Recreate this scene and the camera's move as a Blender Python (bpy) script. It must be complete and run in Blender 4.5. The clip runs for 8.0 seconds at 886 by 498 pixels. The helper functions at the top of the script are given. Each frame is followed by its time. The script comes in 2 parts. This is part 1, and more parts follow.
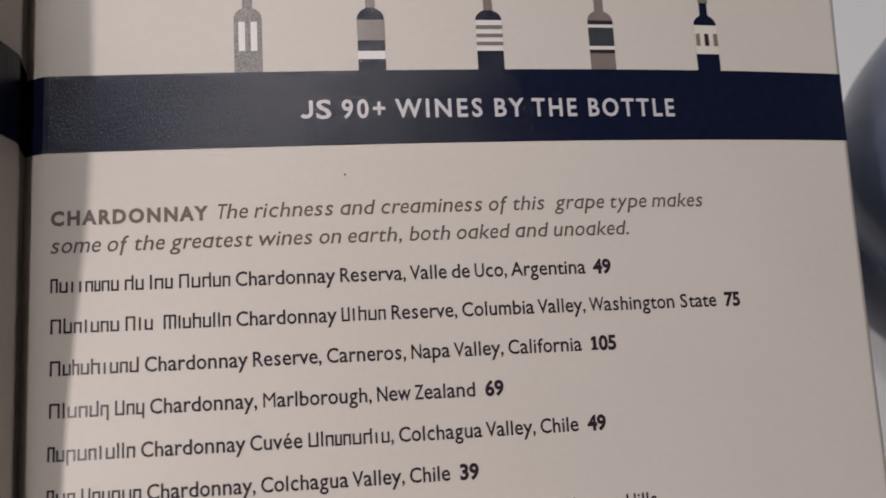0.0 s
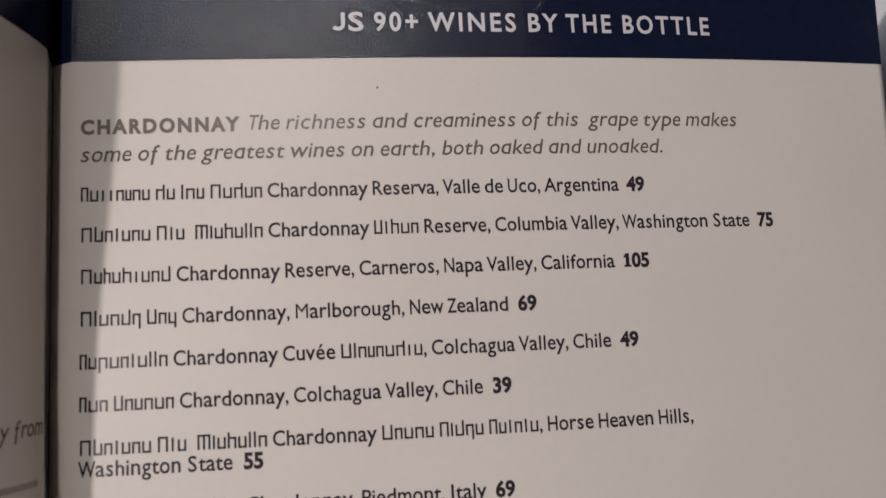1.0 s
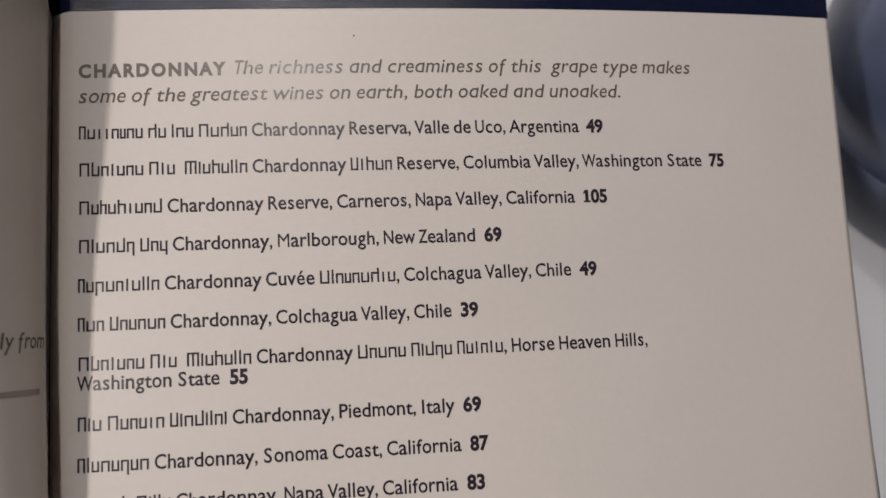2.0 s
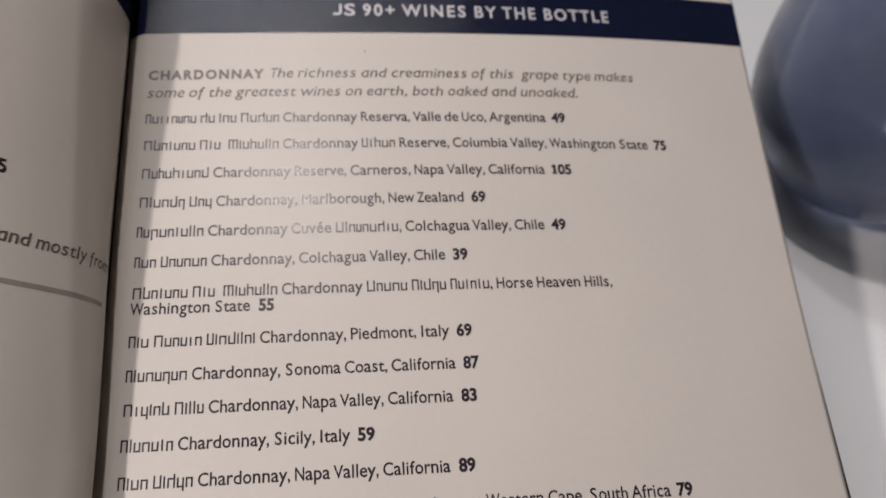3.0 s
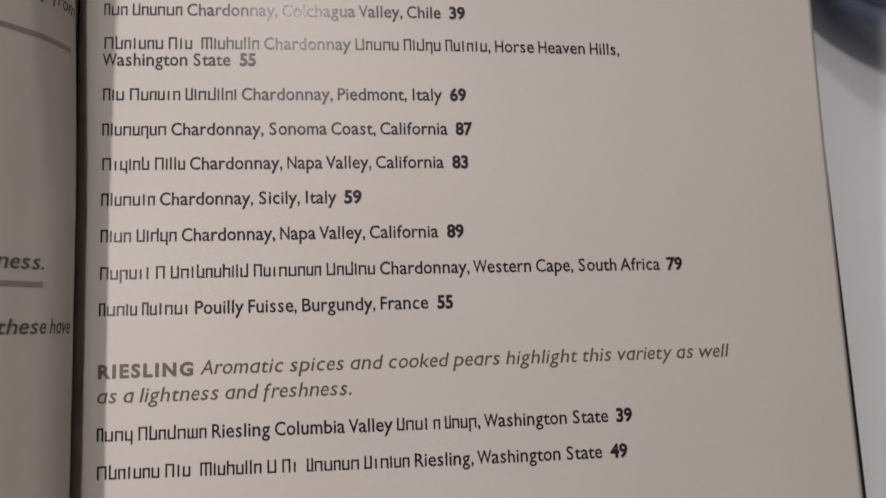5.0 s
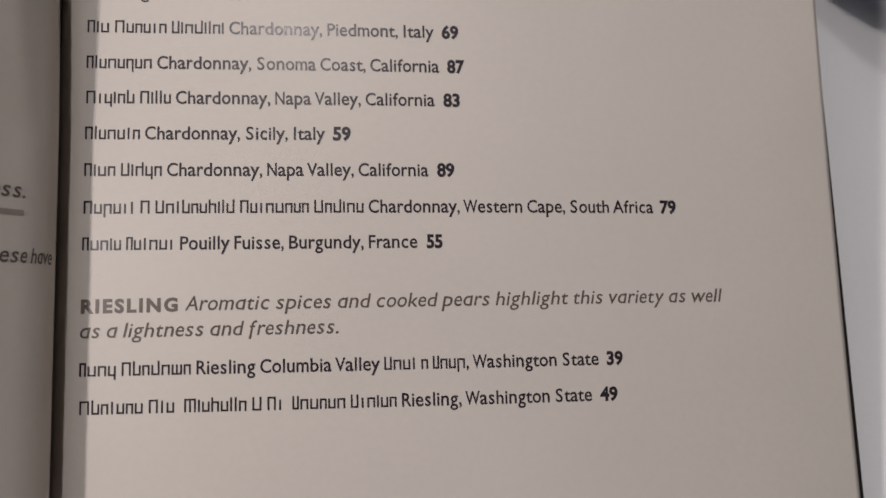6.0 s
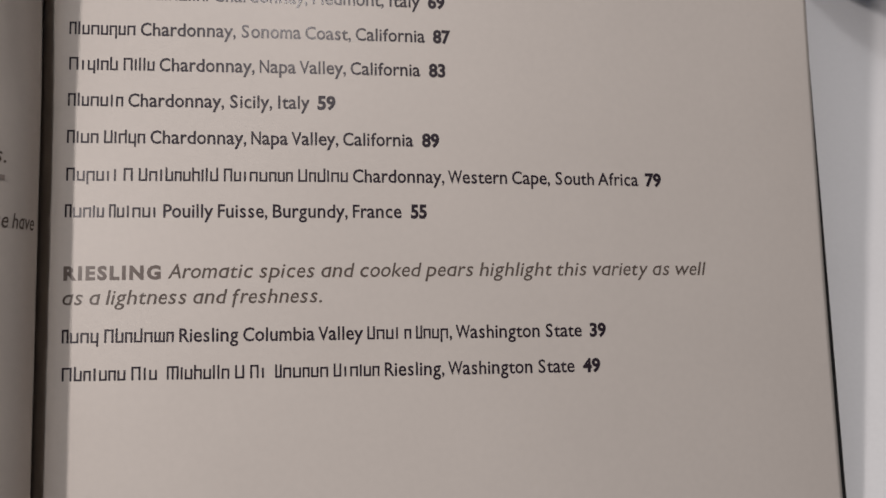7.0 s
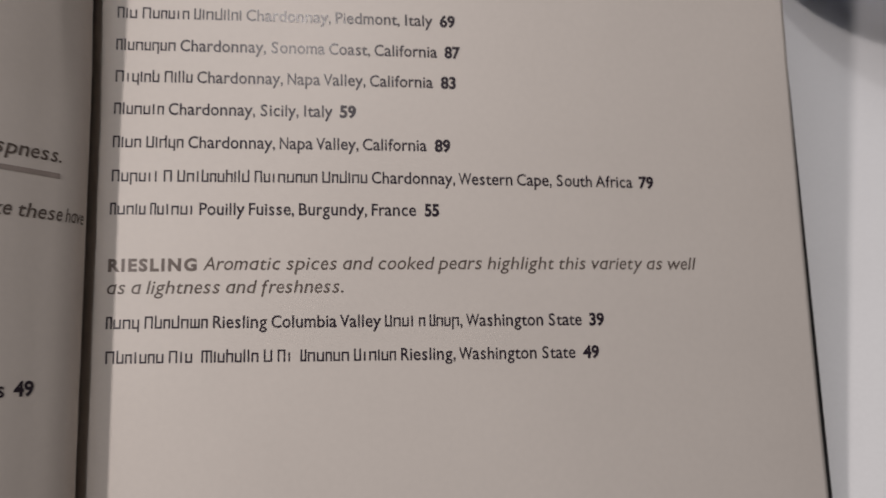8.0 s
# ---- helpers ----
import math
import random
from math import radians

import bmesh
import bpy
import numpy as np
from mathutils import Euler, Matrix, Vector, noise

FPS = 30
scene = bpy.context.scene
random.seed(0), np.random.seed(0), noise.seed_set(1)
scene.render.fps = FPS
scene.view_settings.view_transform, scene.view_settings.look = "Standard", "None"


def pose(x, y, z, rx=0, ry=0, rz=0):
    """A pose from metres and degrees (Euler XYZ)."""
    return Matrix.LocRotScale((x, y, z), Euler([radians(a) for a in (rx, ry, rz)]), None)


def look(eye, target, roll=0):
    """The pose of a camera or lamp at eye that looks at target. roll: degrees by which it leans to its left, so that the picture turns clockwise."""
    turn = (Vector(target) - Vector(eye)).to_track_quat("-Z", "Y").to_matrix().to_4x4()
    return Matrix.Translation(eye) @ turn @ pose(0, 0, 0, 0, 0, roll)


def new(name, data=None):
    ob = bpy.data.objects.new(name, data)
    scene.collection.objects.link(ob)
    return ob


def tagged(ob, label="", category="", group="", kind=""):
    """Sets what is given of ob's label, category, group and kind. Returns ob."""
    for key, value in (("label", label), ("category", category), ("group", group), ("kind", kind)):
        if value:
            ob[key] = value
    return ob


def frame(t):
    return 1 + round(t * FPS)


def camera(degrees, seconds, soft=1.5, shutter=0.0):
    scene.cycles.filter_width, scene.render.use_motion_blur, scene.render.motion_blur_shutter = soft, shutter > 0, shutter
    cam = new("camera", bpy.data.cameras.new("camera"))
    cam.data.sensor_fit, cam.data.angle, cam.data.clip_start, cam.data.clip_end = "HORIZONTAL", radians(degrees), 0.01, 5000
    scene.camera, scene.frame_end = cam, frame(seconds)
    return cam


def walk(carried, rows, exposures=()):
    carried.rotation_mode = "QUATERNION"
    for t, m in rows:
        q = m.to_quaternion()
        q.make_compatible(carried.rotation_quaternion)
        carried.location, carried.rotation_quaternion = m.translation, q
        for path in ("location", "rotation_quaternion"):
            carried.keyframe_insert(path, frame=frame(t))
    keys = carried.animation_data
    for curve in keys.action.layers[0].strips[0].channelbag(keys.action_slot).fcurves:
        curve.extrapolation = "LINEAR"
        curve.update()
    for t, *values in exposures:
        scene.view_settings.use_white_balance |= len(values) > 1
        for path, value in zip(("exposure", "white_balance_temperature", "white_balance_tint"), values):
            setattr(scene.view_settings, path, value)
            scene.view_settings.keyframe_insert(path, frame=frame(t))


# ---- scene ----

# The menu leans towards the reader: MENU carries the page's own axes (across, up the page, out of it) into the world.
MM = 0.001
LEAN_DEG = 17.2
PAGE_TOP, PAGE_BOTTOM = 0.132, -0.150
COVER_BACK = -0.0105
MENU = Matrix.Translation((0, 0, -PAGE_BOTTOM * math.sin(radians(LEAN_DEG)) - COVER_BACK * math.cos(radians(LEAN_DEG)))) @ pose(0, 0, 0, LEAN_DEG)

# ---- camera ----
cam = camera(61.6, 8.0, shutter=0.4)
# the lens cannot focus much farther than a hand's width here, so what lies beyond goes soft
cam.data.dof.use_dof, cam.data.dof.focus_distance, cam.data.dof.aperture_fstop = True, 0.149, 14.0
# seconds, place and turn over the page
PATH = [
    (0.0, -0.0137, 0.0255, 0.1403, 8.34, -6.28, -3.27),
    (0.2, -0.0171, 0.0268, 0.1377, 7.28, -6.86, -3.16),
    (0.5, -0.0174, 0.0253, 0.1361, 6.99, -6.57, -3.01),
    (0.8, -0.0197, 0.0160, 0.1371, 7.42, -6.37, -2.95),
    (1.0, -0.0205, 0.0129, 0.1366, 7.08, -6.44, -2.90),
    (1.2, -0.0191, 0.0112, 0.1392, 7.06, -6.29, -2.89),
    (1.5, -0.0169, 0.0044, 0.1434, 7.35, -6.26, -2.94),
    (1.8, -0.0153, -0.0012, 0.1458, 7.53, -6.14, -3.05),
    (2.0, -0.0167, -0.0014, 0.1465, 7.03, -6.45, -3.03),
    (2.2, -0.0167, -0.0052, 0.1481, 7.48, -6.42, -3.14),
    (3.3, -0.0213, -0.0670, 0.1686, 23.06, -6.03, -4.29),
    (3.5, -0.0211, -0.0668, 0.1730, 22.47, -5.30, -4.45),
    (3.8, -0.0211, -0.0719, 0.1683, 21.55, -5.21, -4.17),
    (4.0, -0.0183, -0.0701, 0.1650, 17.88, -5.63, -3.82),
    (4.3, -0.0140, -0.0633, 0.1524, 11.06, -6.02, -3.08),
    (4.5, -0.0124, -0.0630, 0.1494, 8.70, -5.94, -2.71),
    (4.7, -0.0121, -0.0631, 0.1513, 7.45, -5.92, -2.47),
    (5.0, -0.0167, -0.0665, 0.1543, 6.90, -6.09, -2.09),
    (5.2, -0.0165, -0.0688, 0.1534, 6.63, -6.16, -1.90),
    (6.3, -0.0134, -0.0792, 0.1506, 6.03, -6.28, -1.39),
    (6.5, -0.0125, -0.0803, 0.1503, 6.14, -6.33, -1.27),
    (7.0, -0.0122, -0.0804, 0.1509, 5.10, -6.53, -1.13),
    (7.2, -0.0125, -0.0844, 0.1512, 6.41, -6.56, -1.21),
    (7.5, -0.0120, -0.0886, 0.1518, 7.64, -6.43, -1.25),
    (7.8, -0.0152, -0.0898, 0.1556, 7.72, -6.61, -1.30),
    (8.0, -0.0162, -0.0893, 0.1636, 7.43, -6.48, -1.17),
]
walk(cam, [(t, MENU @ pose(x, y, z, rx, ry, rz)) for t, x, y, z, rx, ry, rz in PATH],
     exposures=[(0.0, -0.22), (2.2, -0.16), (3.5, 0.0), (4.4, -0.30), (5.2, -0.25), (8.0, -0.31)])

# ---- light: dim dining room with ceiling spots, a close side lamp and an added fill ----
world = bpy.data.worlds.new("world")
world.use_nodes = True
world.node_tree.nodes["Background"].inputs["Color"].default_value = (0.5, 0.45, 0.4, 1)
world.node_tree.nodes["Background"].inputs["Strength"].default_value = 0.05
scene.world = world


def lamp(name, eye, target, watts, size, colour, spread=180):
    data = bpy.data.lights.new(name, "AREA")
    data.shape, data.size, data.energy, data.color, data.spread = "DISK", size, watts, colour, radians(spread)
    ob = new(name, data)
    ob.matrix_world = look(eye, target)
    return ob


PAGE_MID = MENU @ Vector((0.0, 0.0, 0.0))


def along(x, y, z, far):
    """A place that far from the page in a direction given in the page's axes."""
    way = (MENU.to_3x3() @ Vector((x, y, z))).normalized()
    return PAGE_MID + far * way


lamp("ceiling_spot", along(-0.205, 0.66, 1.40, 1.56), PAGE_MID, 6.0, 0.08, (1.0, 0.92, 0.895))
# unseen lamp casting the gutter shadow, set unnaturally close so the page dims rightwards
lamp("side_spot", along(-0.36, -0.02, 0.425, 0.48), PAGE_MID, 1.20, 0.026, (1.0, 0.92, 0.895))
lamp("back_spot", along(-0.12, 0.83, 1.0, 1.75), PAGE_MID, 2.8, 0.07, (0.97, 0.95, 0.96))
# broad fill with no fitting behind it, added to soften shadows and lift the cloth
lamp("room_fill", (-0.70, 0.95, 1.65), (0.12, 0.1, 0), 13.0, 1.3, (0.95, 0.95, 1.0))


# ---- materials ----
def shader(name, base, rough=0.5, metal=0.0, vary=0.0, vary_scale=40.0, bump=0.0, bump_scale=900.0, coat=0.0, coat_rough=0.2, stain=0.0, stain_scale=8.0, spec=0.5):
    m = bpy.data.materials.new(name)
    m.use_nodes = True
    nt = m.node_tree
    b = nt.nodes["Principled BSDF"]
    b.inputs["Base Color"].default_value = (*base, 1)
    b.inputs["Roughness"].default_value = rough
    b.inputs["Metallic"].default_value = metal
    b.inputs["Coat Weight"].default_value = coat
    b.inputs["Coat Roughness"].default_value = coat_rough
    b.inputs["Specular IOR Level"].default_value = spec
    where = nt.nodes.new("ShaderNodeTexCoord")
    colour = None
    for amount, scale in ((vary, vary_scale), (stain, stain_scale)):
        if amount:
            n = nt.nodes.new("ShaderNodeTexNoise")
            n.inputs["Scale"].default_value, n.inputs["Detail"].default_value = scale, 5
            nt.links.new(where.outputs["Object"], n.inputs["Vector"])
            ramp = nt.nodes.new("ShaderNodeMapRange")
            ramp.inputs["From Min"].default_value, ramp.inputs["From Max"].default_value = 0.3, 0.7
            ramp.inputs["To Min"].default_value, ramp.inputs["To Max"].default_value = 1 - amount, 1 + amount
            nt.links.new(n.outputs["Fac"], ramp.inputs["Value"])
            mul = nt.nodes.new("ShaderNodeVectorMath")
            mul.operation = "SCALE"
            if colour:
                nt.links.new(colour, mul.inputs[0])
            else:
                mul.inputs[0].default_value = base
            nt.links.new(ramp.outputs["Result"], mul.inputs["Scale"])
            colour = mul.outputs["Vector"]
    if colour:
        nt.links.new(colour, b.inputs["Base Color"])
    if bump:
        n = nt.nodes.new("ShaderNodeTexNoise")
        n.inputs["Scale"].default_value, n.inputs["Detail"].default_value = bump_scale, 4
        nt.links.new(where.outputs["Object"], n.inputs["Vector"])
        bu = nt.nodes.new("ShaderNodeBump")
        bu.inputs["Strength"].default_value, bu.inputs["Distance"].default_value = bump, 0.0002
        nt.links.new(n.outputs["Fac"], bu.inputs["Height"])
        nt.links.new(bu.outputs["Normal"], b.inputs["Normal"])
        if coat:
            nt.links.new(bu.outputs["Normal"], b.inputs["Coat Normal"])
    return m


PAPER = shader("coated_paper", (0.60, 0.550, 0.506), 0.40, vary=0.015, vary_scale=700, stain=0.03, stain_scale=18, bump=0.06, bump_scale=1400, spec=0.22)
NAVY = shader("navy_ink", (0.007, 0.010, 0.028), 0.115, vary=0.12, vary_scale=500, bump=0.40, bump_scale=3300, spec=0.27)
BLACK_INK = shader("black_ink", (0.030, 0.022, 0.030), 0.27, vary=0.1, vary_scale=2000, bump=0.1, spec=0.45)
GREY_INK = shader("grey_ink", (0.115, 0.092, 0.080), 0.27, vary=0.1, vary_scale=2000, bump=0.1, spec=0.32)
HEAD_INK = shader("warm_grey_ink", (0.150, 0.122, 0.108), 0.27, vary=0.1, vary_scale=2000, bump=0.1, spec=0.32)
TAUPE_INK = shader("taupe_ink", (0.20, 0.165, 0.150), 0.27, vary=0.06, vary_scale=600, bump=0.1, spec=0.45)
RULE_INK = shader("pale_taupe_ink", (0.31, 0.262, 0.238), 0.27, vary=0.06, vary_scale=600, bump=0.1, spec=0.3)
SILVER_INK = shader("silver_ink", (0.24, 0.225, 0.215), 0.38, metal=0.15, vary=0.55, vary_scale=3600, bump=0.8, bump_scale=3600)
SLATE_INK = shader("slate_ink", (0.045, 0.050, 0.060), 0.27, vary=0.1, vary_scale=600, bump=0.1, spec=0.45)
PALE_INK = shader("pale_print", (0.66, 0.61, 0.55), 0.4, bump=0.1)
WHITE_INK = shader("white_print", (0.68, 0.65, 0.64), 0.4, bump=0.1)
BAND_LETTERS = shader("pale_lilac_print", (0.54, 0.515, 0.545), 0.4, vary=0.05, vary_scale=2500, bump=0.1, spec=0.3)
BLACK_BOARD = shader("black_cover_board", (0.010, 0.009, 0.010), 0.5, vary=0.2, vary_scale=300, bump=0.3)
SHEET_EDGE = shader("sheet_edge", (0.45, 0.40, 0.34), 0.6, vary=0.1, vary_scale=300)


def cloth_material():
    m = shader("white_tablecloth", (0.88, 0.875, 0.88), 0.85, vary=0.015, vary_scale=900, stain=0.03, stain_scale=6, spec=0.2)
    nt = m.node_tree
    where = [n for n in nt.nodes if n.bl_idname == "ShaderNodeTexCoord"][0]
    height = None
    for axis in "XY":
        wv = nt.nodes.new("ShaderNodeTexWave")
        wv.bands_direction = axis
        wv.inputs["Scale"].default_value, wv.inputs["Distortion"].default_value = 420, 0.6
        nt.links.new(where.outputs["Object"], wv.inputs["Vector"])
        if height:
            add = nt.nodes.new("ShaderNodeMath")
            nt.links.new(height, add.inputs[0])
            nt.links.new(wv.outputs["Fac"], add.inputs[1])
            height = add.outputs["Value"]
        else:
            height = wv.outputs["Fac"]
    bu = nt.nodes.new("ShaderNodeBump")
    bu.inputs["Strength"].default_value, bu.inputs["Distance"].default_value = 0.07, 0.0002
    nt.links.new(height, bu.inputs["Height"])
    nt.links.new(bu.outputs["Normal"], nt.nodes["Principled BSDF"].inputs["Normal"])
    return m


CLOTH = cloth_material()


def smoky_glass():
    """Thin tinted glass: lets light straight through, with a little body colour and a gloss."""
    m = shader("blue_glass", (0.15, 0.18, 0.285), 0.28, vary=0.12, vary_scale=60)
    nt = m.node_tree
    body = nt.nodes["Principled BSDF"]
    clear = nt.nodes.new("ShaderNodeBsdfTransparent")
    clear.inputs["Color"].default_value = (0.88, 0.90, 0.95, 1)
    gloss = nt.nodes.new("ShaderNodeBsdfGlossy")
    gloss.inputs["Roughness"].default_value = 0.08
    rim = nt.nodes.new("ShaderNodeFresnel")
    rim.inputs["IOR"].default_value = 1.2
    mix, coat = nt.nodes.new("ShaderNodeMixShader"), nt.nodes.new("ShaderNodeMixShader")
    mix.inputs["Fac"].default_value = 0.62
    nt.links.new(clear.outputs["BSDF"], mix.inputs[1])
    nt.links.new(body.outputs["BSDF"], mix.inputs[2])
    nt.links.new(rim.outputs["Fac"], coat.inputs["Fac"])
    nt.links.new(mix.outputs["Shader"], coat.inputs[1])
    nt.links.new(gloss.outputs["BSDF"], coat.inputs[2])
    out = [n for n in nt.nodes if n.bl_idname == "ShaderNodeOutputMaterial"][0]
    nt.links.new(coat.outputs["Shader"], out.inputs["Surface"])
    return m


BLUE_GLASS = smoky_glass()
BASE_GLASS = shader("thick_blue_glass", (0.30, 0.37, 0.54), 0.08)
BASE_GLASS.node_tree.nodes["Principled BSDF"].inputs["Transmission Weight"].default_value = 1.0
BASE_GLASS.node_tree.nodes["Principled BSDF"].inputs["IOR"].default_value = 1.5
WALL = shader("painted_wall", (0.48, 0.44, 0.40), 0.8, vary=0.05, vary_scale=3, bump=0.1, bump_scale=200)
CEILING = shader("painted_ceiling", (0.55, 0.52, 0.48), 0.85, vary=0.03, vary_scale=2)
CARPET = shader("dark_carpet", (0.06, 0.05, 0.05), 0.95, vary=0.3, vary_scale=60, bump=0.6, bump_scale=300)
WOOD = shader("table_wood", (0.16, 0.09, 0.05), 0.45, vary=0.25, vary_scale=30, bump=0.1)


# ---- building helpers ----
def finish(name, bm, mats, parent=None, label="", smooth=False):
    me = bpy.data.meshes.new(name)
    bm.to_mesh(me)
    bm.free()
    for m in (mats if isinstance(mats, (list, tuple)) else [mats]):
        me.materials.append(m)
    if smooth:
        for p in me.polygons:
            p.use_smooth = True
    ob = new(name, me)
    if parent:
        ob.parent = parent
    if label:
        tagged(ob, label)
    return ob


def part(name, bm, material, parent, label="", smooth=False):
    return finish(name, bm, material, parent, label, smooth)


def box(bm, x0, x1, y0, y1, z0, z1, bevel=0.0):
    r = bmesh.ops.create_cube(bm, size=1.0)
    for v in r["verts"]:
        v.co = Vector((x0 + (v.co.x + 0.5) * (x1 - x0), y0 + (v.co.y + 0.5) * (y1 - y0), z0 + (v.co.z + 0.5) * (z1 - z0)))
    if bevel:
        bmesh.ops.bevel(bm, geom=list({e for v in r["verts"] for e in v.link_edges}), offset=bevel, segments=2, affect="EDGES")


def lathe(bm, profile, steps=96):
    """Turns a closed or open line of (radius, height) round the z axis."""
    rings = []
    for r, z in profile:
        if r < 1e-6:
            rings.append([bm.verts.new((0, 0, z))])
        else:
            rings.append([bm.verts.new((r * math.cos(a), r * math.sin(a), z)) for a in (2 * math.pi * k / steps for k in range(steps))])
    for a, b in zip(rings, rings[1:]):
        for k in range(steps):
            k2 = (k + 1) % steps
            if len(a) == 1 and len(b) == 1:
                continue
            if len(a) == 1:
                bm.faces.new((a[0], b[k2], b[k]))
            elif len(b) == 1:
                bm.faces.new((a[k], a[k2], b[0]))
            else:
                bm.faces.new((a[k], a[k2], b[k2], b[k]))


def glide(points, steps):
    """A smooth line through points."""
    out = []
    for i in range(len(points) - 1):
        a, b, c, d = (Vector(points[max(i - 1, 0)]), Vector(points[i]), Vector(points[i + 1]), Vector(points[min(i + 2, len(points) - 1)]))
        for k in range(steps):
            q = k / steps
            out.append(0.5 * (2 * b + (c - a) * q + (2 * a - 5 * b + 4 * c - d) * q * q + (3 * b - a - 3 * c + d) * q ** 3))
    out.append(Vector(points[-1]))
    return out


# ---- the two facing pages ----
CREASE = -0.0709


def page_height(u):
    """The gentle arch of the right page; past the crease it dips into the gutter."""
    if u >= CREASE:
        return -0.4275 * u * u - 1.414 * u ** 3
    d = CREASE - u
    return -0.4275 * CREASE ** 2 - 1.414 * CREASE ** 3 - 0.45 * d - 30 * d * d


def page_edge(v):
    return 0.0914 + (0.0013 if v > -0.015 else 0.0009) * ((v + 0.015) / 0.085) ** 2


LEFT = glide([(-76.2, -6.0), (-75.4, -3.0), (-74.5, 2.0), (-75.0, 7.5), (-77, 13.5), (-80, 17.5), (-84, 22), (-88, 26), (-93, 30.5), (-100, 35.5),
              (-110, 40), (-125, 43), (-145, 42), (-170, 36), (-200, 25), (-232, 10)], 10)
LEFT_S = [0.0]
for a, b in zip(LEFT, LEFT[1:]):
    LEFT_S.append(LEFT_S[-1] + (b - a).length)
LEFT_START = LEFT_S[20] - 6.4  # where the arc counted from the gutter begins


def ease(q):
    q = min(max(q, 0.0), 1.0)
    return q * q * (3 - 2 * q)


def left_place(s, v, lift=0.0):
    """A place on the left page, s metres along the sheet from the gutter, lifted off it."""
    want = s / MM + LEFT_START
    i = max(k for k in range(len(LEFT_S) - 1) if LEFT_S[k] <= max(want, 0))
    a, b = LEFT[i], LEFT[i + 1]
    q = (want - LEFT_S[i]) / (LEFT_S[i + 1] - LEFT_S[i])
    p = a + (b - a) * q
    n = Vector(((b - a).y, -(b - a).x)).normalized()
    p = p + n * lift / MM
    # the sheet bulges a little more towards its head
    rise = ease((v - 0.005) / 0.055) - 1.5 * ease((v - 0.095) / 0.03)
    slant = min(max((v - 0.012) / 0.05, -1.0), 1.0)
    full = ease((p.y - 4.0) / 12.0)
    # and leans over the gutter towards its foot
    over = (0.6 + 1.3 * ease((0.02 - v) / 0.06)) * ease((p.y + 3.0) / 6.0)
    return Vector(((p.x + over) * MM, v, (p.y + full * (rise * 3.6 + (2.6 if slant > 0 else 4.2) * slant)) * MM))


def right_place(u, v, lift=0.0):
    return Vector((u, v, page_height(u) + lift))


INK = 0.00006  # how far the print lies over the sheet


def sheet(bm, place, lo, hi, v0, v1, nu, nv, thick, edge=None):
    """A sheet of paper with thickness; edge gives its far side's place by height on the page."""
    top, under = [], []
    for j in range(nv + 1):
        v = v0 + (v1 - v0) * j / nv
        end = edge(v) if edge else hi
        for rows, lift in ((top, 0.0), (under, -thick)):
            rows.append([bm.verts.new(place(lo + (end - lo) * i / nu, v, lift)) for i in range(nu + 1)])
    for j in range(nv):
        for i in range(nu):
            bm.faces.new((top[j][i], top[j][i + 1], top[j + 1][i + 1], top[j + 1][i]))
            bm.faces.new((under[j][i], under[j + 1][i], under[j + 1][i + 1], under[j][i + 1]))
    for i in range(nu):
        bm.faces.new((top[0][i], under[0][i], under[0][i + 1], top[0][i + 1]))
        bm.faces.new((top[nv][i], top[nv][i + 1], under[nv][i + 1], under[nv][i]))
    for j in range(nv):
        bm.faces.new((top[j][0], top[j + 1][0], under[j + 1][0], under[j][0]))
        bm.faces.new((top[j][nu], under[j][nu], under[j + 1][nu], top[j + 1][nu]))


def print_patch(bm, place, u0, u1, v0, v1, slope=0.0, mat=0, lift=INK, nu=None, edge=None):
    """A printed flat colour following the sheet."""
    nu = nu or max(1, int(abs(u1 - u0) / 0.003))
    rows = []
    for v in (v0, v1):
        end = edge(v) if edge else u1
        rows.append([bm.verts.new(place(u, v + slope * u, lift)) for u in (u0 + (end - u0) * i / nu for i in range(nu + 1))])
    for i in range(nu):
        f = bm.faces.new((rows[0][i], rows[0][i + 1], rows[1][i + 1], rows[1][i]))
        f.material_index = mat


# ---- lettering ----
# advance widths of the two printed faces, in the built-in font's units
UPRIGHT = {' ': 0.205, '&': 0.617, "'": 0.187, ',': 0.200, '.': 0.217, 'A': 0.641, 'B': 0.574, 'C': 0.653, 'D': 0.558, 'E': 0.510, 'F': 0.455, 'G': 0.626, 'H': 0.618, 'I': 0.326, 'L': 0.404, 'M': 0.740, 'N': 0.624, 'P': 0.506, 'R': 0.564, 'S': 0.602, 'T': 0.434, 'U': 0.577, 'V': 0.531, 'W': 0.792, 'Z': 0.467, 'a': 0.460, 'b': 0.528, 'c': 0.487, 'd': 0.538, 'e': 0.488, 'f': 0.315, 'g': 0.490, 'h': 0.502, 'i': 0.223, 'k': 0.393, 'l': 0.241, 'm': 0.749, 'n': 0.538, 'o': 0.534, 'p': 0.530, 'r': 0.388, 's': 0.451, 't': 0.351, 'u': 0.511, 'v': 0.451, 'w': 0.647, 'x': 0.400, 'y': 0.469, 'z': 0.336, 'é': 0.532}
ITALIC = {' ': 0.218, ',': 0.258, '.': 0.233, 'A': 0.569, 'T': 0.412, 'a': 0.519, 'b': 0.493, 'c': 0.504, 'd': 0.505, 'e': 0.432, 'f': 0.381, 'g': 0.490, 'h': 0.517, 'i': 0.213, 'k': 0.470, 'l': 0.236, 'm': 0.729, 'n': 0.520, 'o': 0.499, 'p': 0.536, 'r': 0.375, 's': 0.454, 't': 0.370, 'u': 0.503, 'v': 0.456, 'w': 0.753, 'y': 0.498}
GLYPH = {}
CAP = 0.682


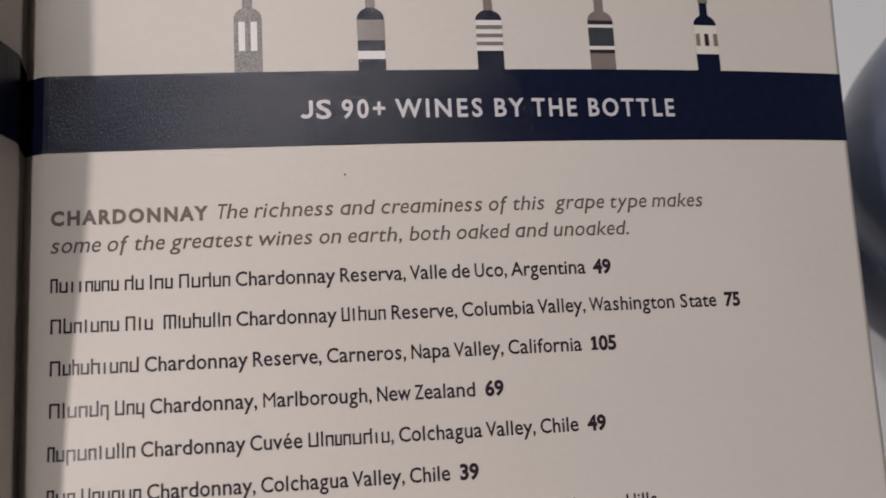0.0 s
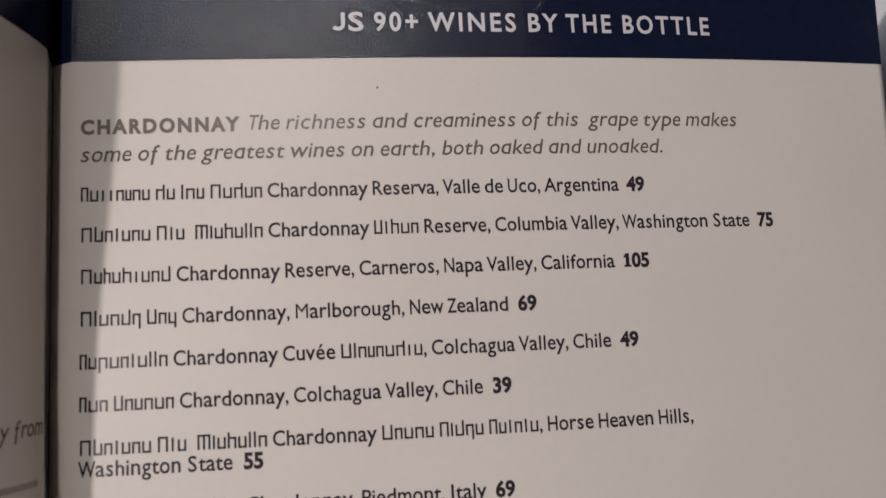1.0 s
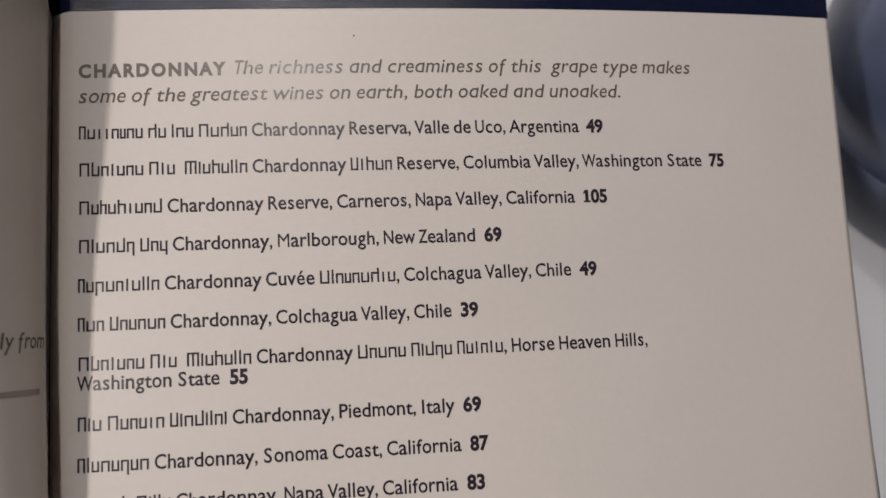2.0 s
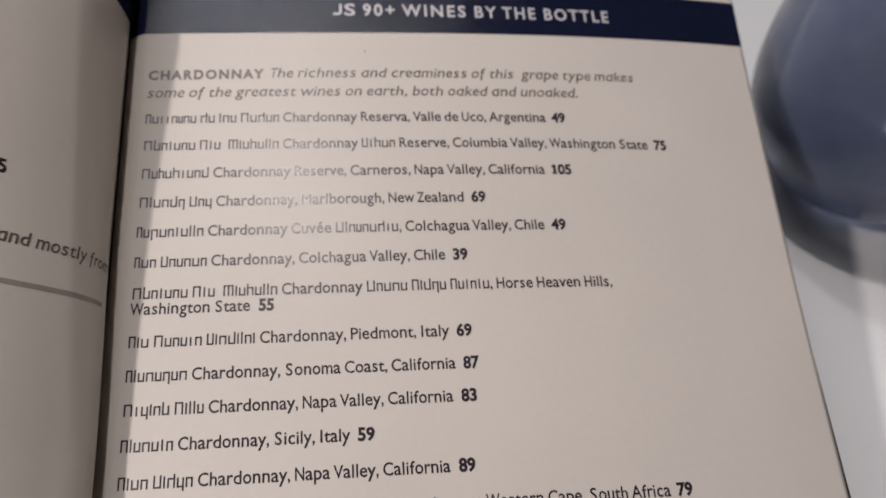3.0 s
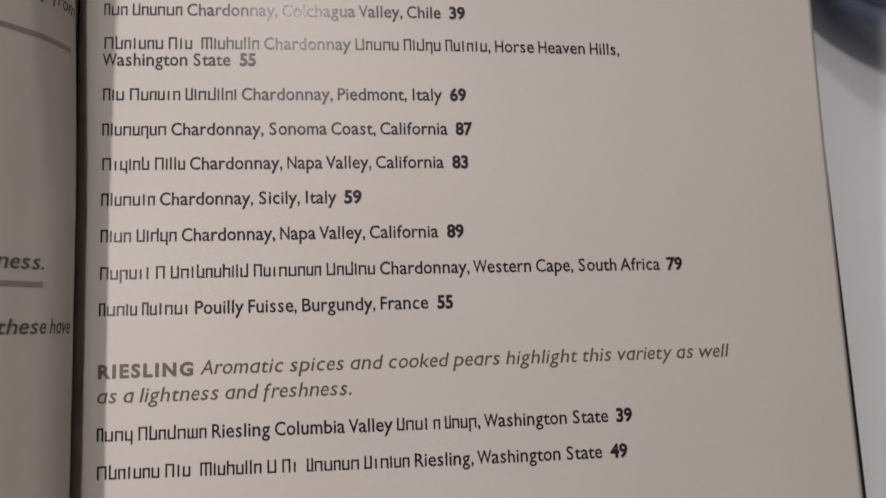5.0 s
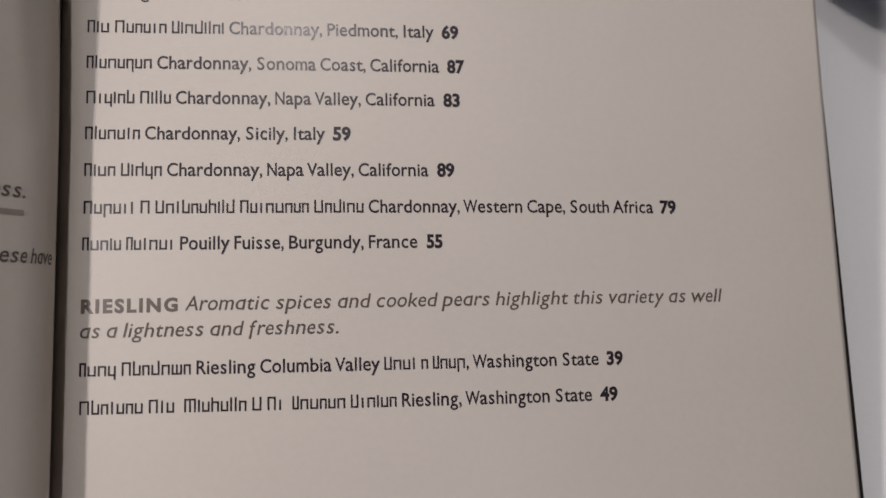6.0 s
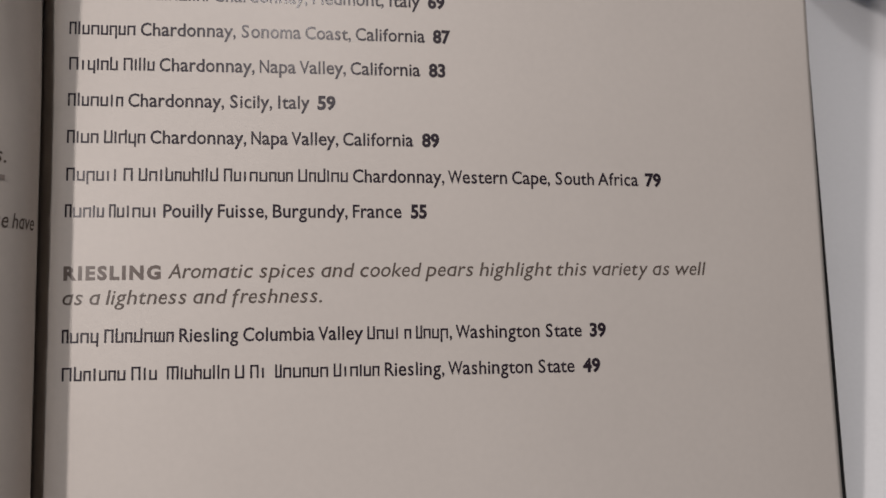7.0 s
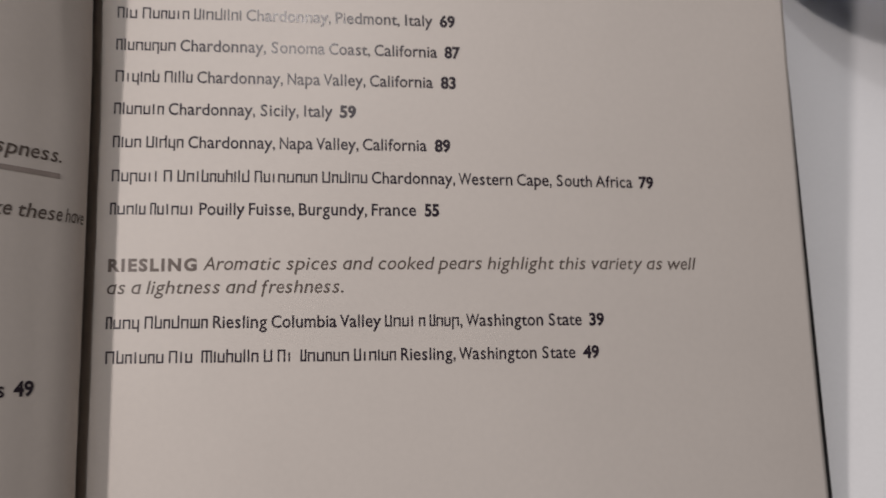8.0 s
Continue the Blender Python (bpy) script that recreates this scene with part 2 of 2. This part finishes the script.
def type_mesh(text, weight):
    """Vertices and faces of a letter of the built-in font at size one."""
    if (text, weight) not in GLYPH:
        curve = bpy.data.curves.new("type", "FONT")
        curve.body, curve.offset, curve.resolution_u = text, weight, 3
        ob = new("type", curve)
        bpy.context.view_layer.update()
        me = bpy.data.meshes.new_from_object(ob.evaluated_get(bpy.context.evaluated_depsgraph_get()))
        GLYPH[text, weight] = ([tuple(v.co) for v in me.vertices], [tuple(p.vertices) for p in me.polygons])
        bpy.data.objects.remove(ob)
        bpy.data.curves.remove(curve)
        bpy.data.meshes.remove(me)
    return GLYPH[text, weight]


NATURAL = {}


def natural(c):
    """The built-in font's own advance of a letter."""
    if c not in NATURAL:
        wide = []
        for text in ("|" + c + "|", "||"):
            vs, _ = type_mesh(text, 0)
            wide.append(max(v[0] for v in vs) - min(v[0] for v in vs))
        NATURAL[c] = wide[0] - wide[1]
    return NATURAL[c]


SMALL = "acegmnopqrsuvwxyz\u00e9"


def set_line(bm, place, text, u0, u1, v, cap, weight=0.0, slant=0.0, slope=0.0, flip=1, mat=0, face=None, track=0.0, small=1.07):
    """Sets text from u0 to u1 on the baseline v. Words between braces are names, set as rows of plain bars."""
    face = face or {}
    letters, name = [], False
    for c in text:
        if c in "{}":
            name = c == "{"
        else:
            letters.append((c, name, face.get(c, natural(c)) + track))
    total = sum(w for _, _, w in letters) - track
    turn = 0
    sx, sy, pen = abs(u1 - u0) / total, cap / CAP, 0.0

    def put(x, y):
        return bm.verts.new(place(u0 + flip * (x * sx + slant * y * sy), v + y * sy + slope * x * sx, INK))

    def bar(x, y0, y1, half):
        quad = [put(x - half, y0), put(x + half, y0), put(x + half, y1), put(x - half, y1)]
        bm.faces.new(quad).material_index = mat

    for c, name, wide in letters:
        if c == " ":
            pass
        elif not name:
            squash = (wide - track) / natural(c)
            tall = small if c in SMALL else 1.0
            if c == "J":  # a capital that stands on the line
                stem = 0.050 + weight
                curl = [(0.78, CAP), (0.78, 0.22)] + [(0.44 + 0.34 * math.cos(a), 0.22 - (0.22 - stem) * math.sin(a)) for a in (math.pi * k / 10 for k in range(1, 9))]
                sides = []
                for k, (x, y) in enumerate(curl):
                    (xa, ya), (xb, yb) = curl[max(k - 1, 0)], curl[min(k + 1, len(curl) - 1)]
                    far = math.hypot((xb - xa) * wide, yb - ya)
                    nx, ny = (yb - ya) / far * stem * sy / sx, -(xb - xa) * wide / far * stem
                    sides.append((put(pen + x * wide + nx, y + ny), put(pen + x * wide - nx, y - ny)))
                for (a, b), (c2, d) in zip(sides, sides[1:]):
                    bm.faces.new((a, b, d, c2)).material_index = mat
            elif c == "1":  # a figure one with a flag and a foot
                stem = 0.06 + weight
                bar(pen + wide * 0.52, 0.10, CAP, stem)
                bm.faces.new([put(pen + wide * 0.52 - stem, CAP), put(pen + wide * 0.12, 0.54), put(pen + wide * 0.12, 0.42), put(pen + wide * 0.52 - stem, 0.53)]).material_index = mat
                bar(pen + wide * 0.52, 0.0, 0.10, wide * 0.40)
            else:
                vs, fs = type_mesh("d" if slant and c == "a" else c, 0.0 if c == "M" else weight)
                if slant and c == "a":  # the italic a is a bowl with a plain stem
                    squash = (wide - track) / natural("d")
                    vs = [(x, min(y, 0.475), z) for x, y, z in vs]
                elif slant and c == "f":  # the italic f hangs below the line
                    vs = [(x - 0.03, y - 0.19 if y < 0.05 else y, z) for x, y, z in vs]
                shift = 0.0
                if squash > 1.08:  # room round a narrow letter, not a wider one
                    shift, squash = (wide - track - natural(c)) / 2, 1.0
                made = [put(pen + shift + x * squash, y * tall) for x, y, _ in vs]
                for f in fs:
                    bm.faces.new([made[k] for k in f]).material_index = mat
        elif c not in ".'":  # uprights, joined by a bar at the head or the foot by turns
            thick = 0.036 + weight
            half = thick * sy / sx
            capital = c.isupper() or c == "&"
            tops = CAP if capital else 0.52
            if c in "iltfrj1I":
                bar(pen + wide * 0.45, 0.0, CAP + 0.02 if c in "lfI" else 0.62 if c in "it" else tops, half)
            else:
                spots = (0.15, 0.5, 0.85) if c in "mwMW" else (0.19, 0.81)
                for k, x in enumerate(spots):
                    low, high = 0.0, tops
                    if c in "bhk" and k == 0 or c == "d" and k == 1:
                        high = CAP + 0.04
                    if c == "p" and k == 0 or c in "gqy" and k == 1:
                        low = -0.19
                    bar(pen + wide * x, low, high, half)
                turn += 1
                reach = wide * (spots[-1] - spots[0]) / 2
                level = tops - 2 * thick if turn % 2 else 0.0
                bar(pen + wide * 0.5, level, level + 2 * thick, reach)
        pen += wide


# ---- the menu ----
menu = tagged(new("menu"), "open wine menu with cream pages and navy bands, resting on tablecloth", "menu")
menu.matrix_world = MENU

bm = bmesh.new()
sheet(bm, right_place, -0.0751, 0.092, PAGE_BOTTOM + 0.004, PAGE_TOP, 166, 14, 0.0003, page_edge)
right_page = part("right_page", bm, PAPER, menu, "cream coated page printed with the white wine list", True)

bm = bmesh.new()
sheet(bm, left_place, -0.009, 0.170, PAGE_BOTTOM + 0.004, PAGE_TOP, 120, 100, 0.0003)
left_page = part("left_page", bm, PAPER, menu, "cream coated page arching up out of the gutter", True)

for k in range(1, 5):
    bm = bmesh.new()
    sheet(bm, lambda u, v, lift: right_place(u, v, lift - 0.00045 * k), -0.070, 0.0905, PAGE_BOTTOM + 0.004, PAGE_TOP, 60, 3, 0.0003, lambda v: page_edge(v) - 0.0006 * k)
    part("sheet", bm, SHEET_EDGE, menu, "further cream sheet of the list", True)
    bm = bmesh.new()
    sheet(bm, lambda u, v, lift: left_place(u, v, lift - 0.0006 * k), -0.004, 0.1695, PAGE_BOTTOM + 0.004, PAGE_TOP, 120, 100, 0.0003)
    part("sheet", bm, SHEET_EDGE, menu, "further cream sheet of the list", True)


def cover_edge(v):
    return 0.0931 - 0.024 * (v + 0.025)


bm = bmesh.new()
sheet(bm, lambda u, v, lift: right_place(u, v, lift - 0.0023), -0.070, 0.094, PAGE_BOTTOM, PAGE_TOP + 0.004, 60, 4, 0.0022, cover_edge)
part("back_cover", bm, BLACK_BOARD, menu, "black cover board under the pages", True)
bm = bmesh.new()
box(bm, -0.24, -0.078, PAGE_BOTTOM, PAGE_TOP + 0.004, COVER_BACK, COVER_BACK + 0.0022, 0.0005)
part("front_cover", bm, BLACK_BOARD, menu, "black cover board under the raised pages")
bm = bmesh.new()
box(bm, -0.0778, -0.0702, PAGE_BOTTOM, PAGE_TOP + 0.004, COVER_BACK, COVER_BACK + 0.0022, 0.0006)
part("spine", bm, BLACK_BOARD, menu, "black cover spine")

# navy header bands
BAND_LOW, BAND_HIGH = 0.0663, 0.0813
bm = bmesh.new()
print_patch(bm, right_place, -0.07505, 0.092, BAND_LOW, BAND_HIGH, -0.003, edge=page_edge, nu=166)
part("header_band", bm, NAVY, right_page, "glossy navy header band")
bm = bmesh.new()
print_patch(bm, left_place, -0.006, 0.1699, BAND_LOW + 0.0012, BAND_HIGH + 0.003, nu=120)
part("header_band", bm, NAVY, left_page, "glossy navy header band")

bm = bmesh.new()
for word, u0, u1 in (('J', -23.5, -21.3), ('S', -20.5, -17.1), ('90+', -15.4, -6.7), ('WINES', -4.8, 12.5), ('BY', 14.6, 20.7), ('THE', 22.5, 31.8), ('BOTTLE', 34.0, 52.8)):
    set_line(bm, lambda u, v, lift: right_place(u, v, lift + INK), word, u0 * MM, u1 * MM, 0.0718 - 0.008 * (u0 + 23.5) * MM, 0.0036, 0.020, slope=-0.008, track=0.13, face={"J": 0.40, "S": 0.50})
part("header_text", bm, BAND_LETTERS, right_page, "off-white capitals on the band")

# wine list: text, right end, baseline, price, price left, price right
MARGIN, SLOPE = -0.0693, -0.0092
WINES = [
    ("{Terrazas de los Andes} Chardonnay Reserva, Valle de Uco, Argentina", 30.8, 40.3, "49", 32.4, 36.0),
    ("{Chateau Ste. Michelle} Chardonnay {Ethos} Reserve, Columbia Valley, Washington State", 57.6, 32.9, "75", 59.3, 62.8),
    ("{Cakebread} Chardonnay Reserve, Carneros, Napa Valley, California", 28.8, 25.4, "105", 30.4, 35.8),
    ("{Cloudy Bay} Chardonnay, Marlborough, New Zealand", 7.6, 17.9, "69", 9.3, 12.9),
    ("{Lapostolle} Chardonnay Cuv\u00e9e {Alexandre}, Colchagua Valley, Chile", 26.9, 10.4, "49", 28.7, 32.3),
    ("{Los Vascos} Chardonnay, Colchagua Valley, Chile", 1.9, 3.0, "39", 3.6, 7.2),
    ("{Chateau Ste. Michelle} Chardonnay {Canoe Ridge Estate}, Horse Heaven Hills,", 42.0, -4.4, "", 0, 0),
    ("Washington State", -43.1, -8.0, "55", -41.3, -37.8),
    ("{Pio Cesare Piodilei} Chardonnay, Piedmont, Italy", 1.4, -15.5, "69", 3.1, 6.7),
    ("{Flanagan} Chardonnay, Sonoma Coast, California", 2.4, -23.0, "87", 4.1, 7.6),
    ("{Grgich Hills} Chardonnay, Napa Valley, California", 1.3, -30.3, "83", 3.1, 6.7),
    ("{Planeta} Chardonnay, Sicily, Italy", -21.6, -37.7, "59", -20.0, -16.3),
    ("{Pine Ridge} Chardonnay, Napa Valley, California", -0.4, -45.2, "89", 1.4, 5.0),
    ("{Rupert & Rothschild Baroness Nadine} Chardonnay, Western Cape, South Africa", 48.0, -52.8, "79", 49.5, 53.2),
    ("{Louis Latour} Pouilly Fuisse, Burgundy, France", -3.0, -60.1, "55", -1.2, 2.2),
    ("{Long Shadows} Riesling Columbia Valley {Poet's Leap}, Washington State", 34.2, -84.7, "39", 35.8, 39.4),
    ("{Chateau Ste. Michelle & Dr. Loosen Eroica} Riesling, Washington State", 32.4, -92.0, "49", 34.2, 37.9),
]
for text, right, base, price, p0, p1 in WINES:
    bm = bmesh.new()
    set_line(bm, right_place, text, MARGIN, right * MM, base * MM, 0.00262, 0.012, slope=SLOPE, face=UPRIGHT)
    part("text_line", bm, BLACK_INK, right_page)
    if price:
        bm = bmesh.new()
        set_line(bm, right_place, price, p0 * MM, p1 * MM, base * MM + SLOPE * (p0 * MM - MARGIN), 0.00262, 0.040, slope=SLOPE)
        part("price", bm, BLACK_INK, right_page)

# grape headings with their notes in italics: heading, its right end, note, its left and right end, baseline, second line, right end, baseline
for head, h1, note, n0, n1, base, second, s1, base2 in (
    ("CHARDONNAY", -41.2, "The richness and creaminess of this  grape type makes", -39.6, 56.9, 52.8, "some of the greatest wines on earth, both oaked and unoaked.", 40.6, 47.6),
    ("RIESLING", -50.6, "Aromatic spices and cooked pears highlight this variety as well", -49.3, 62.4, -72.4, "as a lightness and freshness.", -19.1, -77.3),
):
    bm = bmesh.new()
    set_line(bm, right_place, head, MARGIN, h1 * MM, base * MM, 0.00250, 0.044, slope=-0.002, track=0.13)
    part("heading", bm, HEAD_INK, right_page)
    bm = bmesh.new()
    set_line(bm, right_place, note, n0 * MM, n1 * MM, base * MM, 0.00280, 0.004, 0.2, slope=-0.007, face=ITALIC)
    part("italic_text_line", bm, GREY_INK, right_page)
    bm = bmesh.new()
    set_line(bm, right_place, second, MARGIN - 0.0003, s1 * MM, base2 * MM, 0.00280, 0.004, 0.2, slope=-0.007, face=ITALIC)
    part("italic_text_line", bm, GREY_INK, right_page)


# wine bottles printed above the band: the outline in one ink, then its label, stripes and neck over it
def bottle_print(u, wide, ink, body_top, shoulder_top, neck_half, neck_top, pieces):
    bm = bmesh.new()
    half = wide / 2
    outline = [(-half, 81.2), (half, 81.2)] + [(half * math.cos(a), body_top + (shoulder_top - body_top) * math.sin(a)) for a in (math.pi * k / 24 for k in range(25)) if abs(math.cos(a)) > 2 * neck_half]
    cut = next(i for i, (x, _) in enumerate(outline) if i > 1 and x < 0)
    outline[cut:cut] = [(neck_half * wide, shoulder_top - 0.2), (neck_half * wide, neck_top), (-neck_half * wide, neck_top), (-neck_half * wide, shoulder_top - 0.2)]
    bm.faces.new([bm.verts.new(right_place(u + x, y * MM - 0.003 * u, INK)) for x, y in outline])
    bmesh.ops.triangulate(bm, faces=bm.faces)
    ob = part("printed_bottle", bm, ink, menu, "small flat wine bottle printed above the navy band")
    for k, (name, a, b, low, high, colour) in enumerate(pieces):
        bm = bmesh.new()
        print_patch(bm, right_place, u + a * wide, u + b * wide, low * MM, high * MM, -0.003, 0, INK * (2 + 0.5 * (k % 4)), 3)
        part(name, bm, colour, ob)


bottle_print(-0.0329, 0.0054, SILVER_INK, 92.2, 94.6, .17, 106, [("stripe", -.33, -.10, 85.6, 91.6, WHITE_INK), ("stripe", .10, .33, 85.6, 91.6, WHITE_INK)])
bottle_print(-0.0090, 0.0054, NAVY, 91.8, 94.4, .17, 94.4, [("label", -.5, .5, 87.5, 91.8, TAUPE_INK), ("stripe", -.5, .5, 83.6, 85.3, WHITE_INK), ("neck", -.17, .17, 94.3, 106, TAUPE_INK)])
bottle_print(0.0148, 0.0054, NAVY, 91.7, 93.9, .17, 93.9, [("label", -.5, .5, 85.2, 91.7, WHITE_INK)] + [("stripe", -.5, .5, low, low + 0.8, TAUPE_INK) for low in (86.3, 88.0, 89.8)] + [("neck", -.17, .17, 93.8, 106, TAUPE_INK)])
bottle_print(0.0383, 0.0054, TAUPE_INK, 91.8, 94.0, .18, 98.0, [("label", -.5, .5, 85.5, 91.0, WHITE_INK), ("stripe", -.5, .5, 86.3, 90.3, SLATE_INK), ("stripe", -.5, .5, 84.8, 85.5, BLACK_INK), ("stripe", -.5, .5, 91.0, 91.8, BLACK_INK), ("cap", -.23, .23, 97.0, 98.2, BLACK_INK)])
bottle_print(0.0617, 0.0052, NAVY, 91.3, 93.6, .17, 97.2, [("label", -.5, .5, 84.9, 91.3, PALE_INK), ("stripe", -.46, -.28, 86.7, 89.4, TAUPE_INK), ("stripe", -.09, .1, 86.7, 89.4, BLACK_INK), ("stripe", .3, .48, 86.7, 89.4, TAUPE_INK), ("cap", -.22, .22, 96.3, 97.3, TAUPE_INK)])

# a speck in the blank space under the band
bm = bmesh.new()
bmesh.ops.create_circle(bm, cap_ends=True, segments=8, radius=0.00022)
for v in bm.verts:
    v.co = right_place(v.co.x - 0.0152, v.co.y + 0.0605, INK)
part("speck", bm, GREY_INK, right_page)

# the facing page, set from its right ends towards the left: text, right end, left end along the sheet, baseline, cap height, weight, slant, ink
for text, s_right, s_left, base, cap, weight, slant, ink, kind in (
    ("Piedmont, Italy", 39.0, 64.0, 13.9, 2.65, 0.012, 0, BLACK_INK, "text_line"),
    ("55", 33.8, 37.3, 13.9, 2.62, 0.034, 0, BLACK_INK, "price"),
    ("white wines are crisp and mostly from", 7.1, 72.3, 0.3, 2.75, 0.008, 0.2, GREY_INK, "italic_text_line"),
    ("45", 36.2, 39.7, -39.0, 2.62, 0.034, 0, BLACK_INK, "price"),
    ("fruit, acidity and crispness.", 18.4, 67.8, -51.6, 2.75, 0.008, 0.2, GREY_INK, "italic_text_line"),
    ("wines like these have", 8.6, 44.8, -63.4, 2.75, 0.008, 0.2, GREY_INK, "italic_text_line"),
    ("United States", 27.3, 49.6, -97.3, 2.65, 0.012, 0, BLACK_INK, "text_line"),
    ("49", 22.2, 25.8, -97.3, 2.62, 0.034, 0, BLACK_INK, "price"),
):
    bm = bmesh.new()
    set_line(bm, left_place, text, s_left * MM, s_right * MM, base * MM, cap * MM, weight, slant, 0.0, -1, 0, ITALIC if slant else UPRIGHT)
    part(kind, bm, ink, left_page)
for s0, s1, v in ((9.2, 80.0, -7.4), (18.8, 80.0, -54.4)):
    bm = bmesh.new()
    print_patch(bm, left_place, s0 * MM, s1 * MM, (v - 0.5) * MM, (v + 0.55) * MM, nu=60)
    part("rule", bm, RULE_INK, left_page)

# ---- blue stemless glass on the cloth ----
GLASS_FRONT = MENU @ Vector((0.162, 0.0377, -0.0686))
glass = new("drinking_glass")
tagged(glass, "round stemless smoky blue drinking glass standing on white cloth", "glass")
glass.matrix_world = pose(GLASS_FRONT.x, GLASS_FRONT.y + 0.020, 0.0)
bm = bmesh.new()
outer = glide([(0.0270, 0.0083), (0.0348, 0.0150), (0.0425, 0.030), (0.0452, 0.047), (0.0447, 0.066), (0.0415, 0.084), (0.0385, 0.096)], 6)
inner = glide([(0.0373, 0.096), (0.0402, 0.084), (0.0432, 0.066), (0.0436, 0.047), (0.0408, 0.031), (0.0328, 0.0182), (0.0248, 0.0120)], 6)
lathe(bm, [(p.x, p.y) for p in outer] + [(0.0379, 0.0966)] + [(p.x, p.y) for p in inner])
bmesh.ops.recalc_face_normals(bm, faces=bm.faces)
part("bowl", bm, BLUE_GLASS, glass, "", True)
bm = bmesh.new()
low = glide([(0.0, 0.0015), (0.0135, 0.0010), (0.0175, 0.0), (0.0205, 0.0012), (0.0245, 0.0050), (0.0268, 0.0081)], 6)
high = glide([(0.0247, 0.0118), (0.0215, 0.0098), (0.012, 0.0070), (0.0, 0.0060)], 6)
lathe(bm, [(p.x, p.y) for p in low] + [(p.x, p.y) for p in high])
bmesh.ops.recalc_face_normals(bm, faces=bm.faces)
part("base", bm, BASE_GLASS, glass, "thick dark blue glass base", True)

# ---- table and cloth ----
TX0, TX1, TY0, TY1 = -0.62, 0.62, -0.16, 0.74
bm = bmesh.new()
NX, NY = 124, 90


def cloth_height(x, y):
    """The cloth lies flat with faint ironed folds."""
    z = -0.0002 + 0.00012 * noise.noise(Vector((x * 6, y * 6, 0)))
    for line in (-0.052,):
        z += 0.0007 * math.exp(-((y - line) / 0.004) ** 2)
    return z


grid = [[bm.verts.new((TX0 + (TX1 - TX0) * i / NX, TY0 + (TY1 - TY0) * j / NY, cloth_height(TX0 + (TX1 - TX0) * i / NX, TY0 + (TY1 - TY0) * j / NY))) for i in range(NX + 1)] for j in range(NY + 1)]
for j in range(NY):
    for i in range(NX):
        bm.faces.new((grid[j][i], grid[j][i + 1], grid[j + 1][i + 1], grid[j + 1][i]))
rim = [grid[0][i] for i in range(NX)] + [grid[j][NX] for j in range(NY)] + [grid[NY][i] for i in range(NX, 0, -1)] + [grid[j][0] for j in range(NY, 0, -1)]
last = rim
for step in range(1, 7):
    ring = []
    for k, v in enumerate(rim):
        out = Vector((v.co.x - (TX0 + TX1) / 2, v.co.y - (TY0 + TY1) / 2, 0)).normalized()
        ring.append(bm.verts.new(v.co + out * (0.004 + 0.012 * step / 6 * (1 + math.sin(k * 0.45))) + Vector((0, 0, -0.045 * step))))
    for k in range(len(rim)):
        k2 = (k + 1) % len(rim)
        bm.faces.new((last[k2], last[k], ring[k], ring[k2]))
    last = ring
tablecloth = finish("tablecloth", bm, CLOTH, None, "", True)
tagged(tablecloth, "plain white woven tablecloth with faint ironed folds, spread over the table", "tablecloth")

table = tagged(new("dining_table"), "dark wooden dining table hidden under a white cloth", "table")
table.location = (0, 0, -0.75)
bm = bmesh.new()
box(bm, TX0 + 0.003, TX1 - 0.003, TY0 + 0.003, TY1 - 0.003, 0.722, 0.7490, 0.003)
part("tabletop", bm, WOOD, table)
for x in (TX0 + 0.06, TX1 - 0.06):
    for y in (TY0 + 0.06, TY1 - 0.06):
        bm = bmesh.new()
        box(bm, x - 0.03, x + 0.03, y - 0.03, y + 0.03, 0.0, 0.721, 0.004)
        part("leg", bm, WOOD, table)

# ---- plain room round the table ----
for name, mat, (x0, x1, y0, y1, z0, z1) in (
    ("floor", CARPET, (-3.1, 3.1, -2.6, 3.6, -0.85, -0.75)),
    ("ceiling", CEILING, (-3.1, 3.1, -2.6, 3.6, 1.95, 2.05)),
    ("wall_west", WALL, (-3.1, -3.0, -2.5, 3.5, -0.75, 1.95)),
    ("wall_east", WALL, (3.0, 3.1, -2.5, 3.5, -0.75, 1.95)),
    ("wall_south", WALL, (-3.1, 3.1, -2.6, -2.5, -0.75, 1.95)),
    ("wall_north", WALL, (-3.1, 3.1, 3.5, 3.6, -0.75, 1.95)),
):
    bm = bmesh.new()
    box(bm, x0, x1, y0, y1, z0, z1)
    tagged(finish(name, bm, mat), "plain painted surface closing the dim dining room" if name != "floor" else "dark carpet under the table", name.split("_")[0], kind="structure")
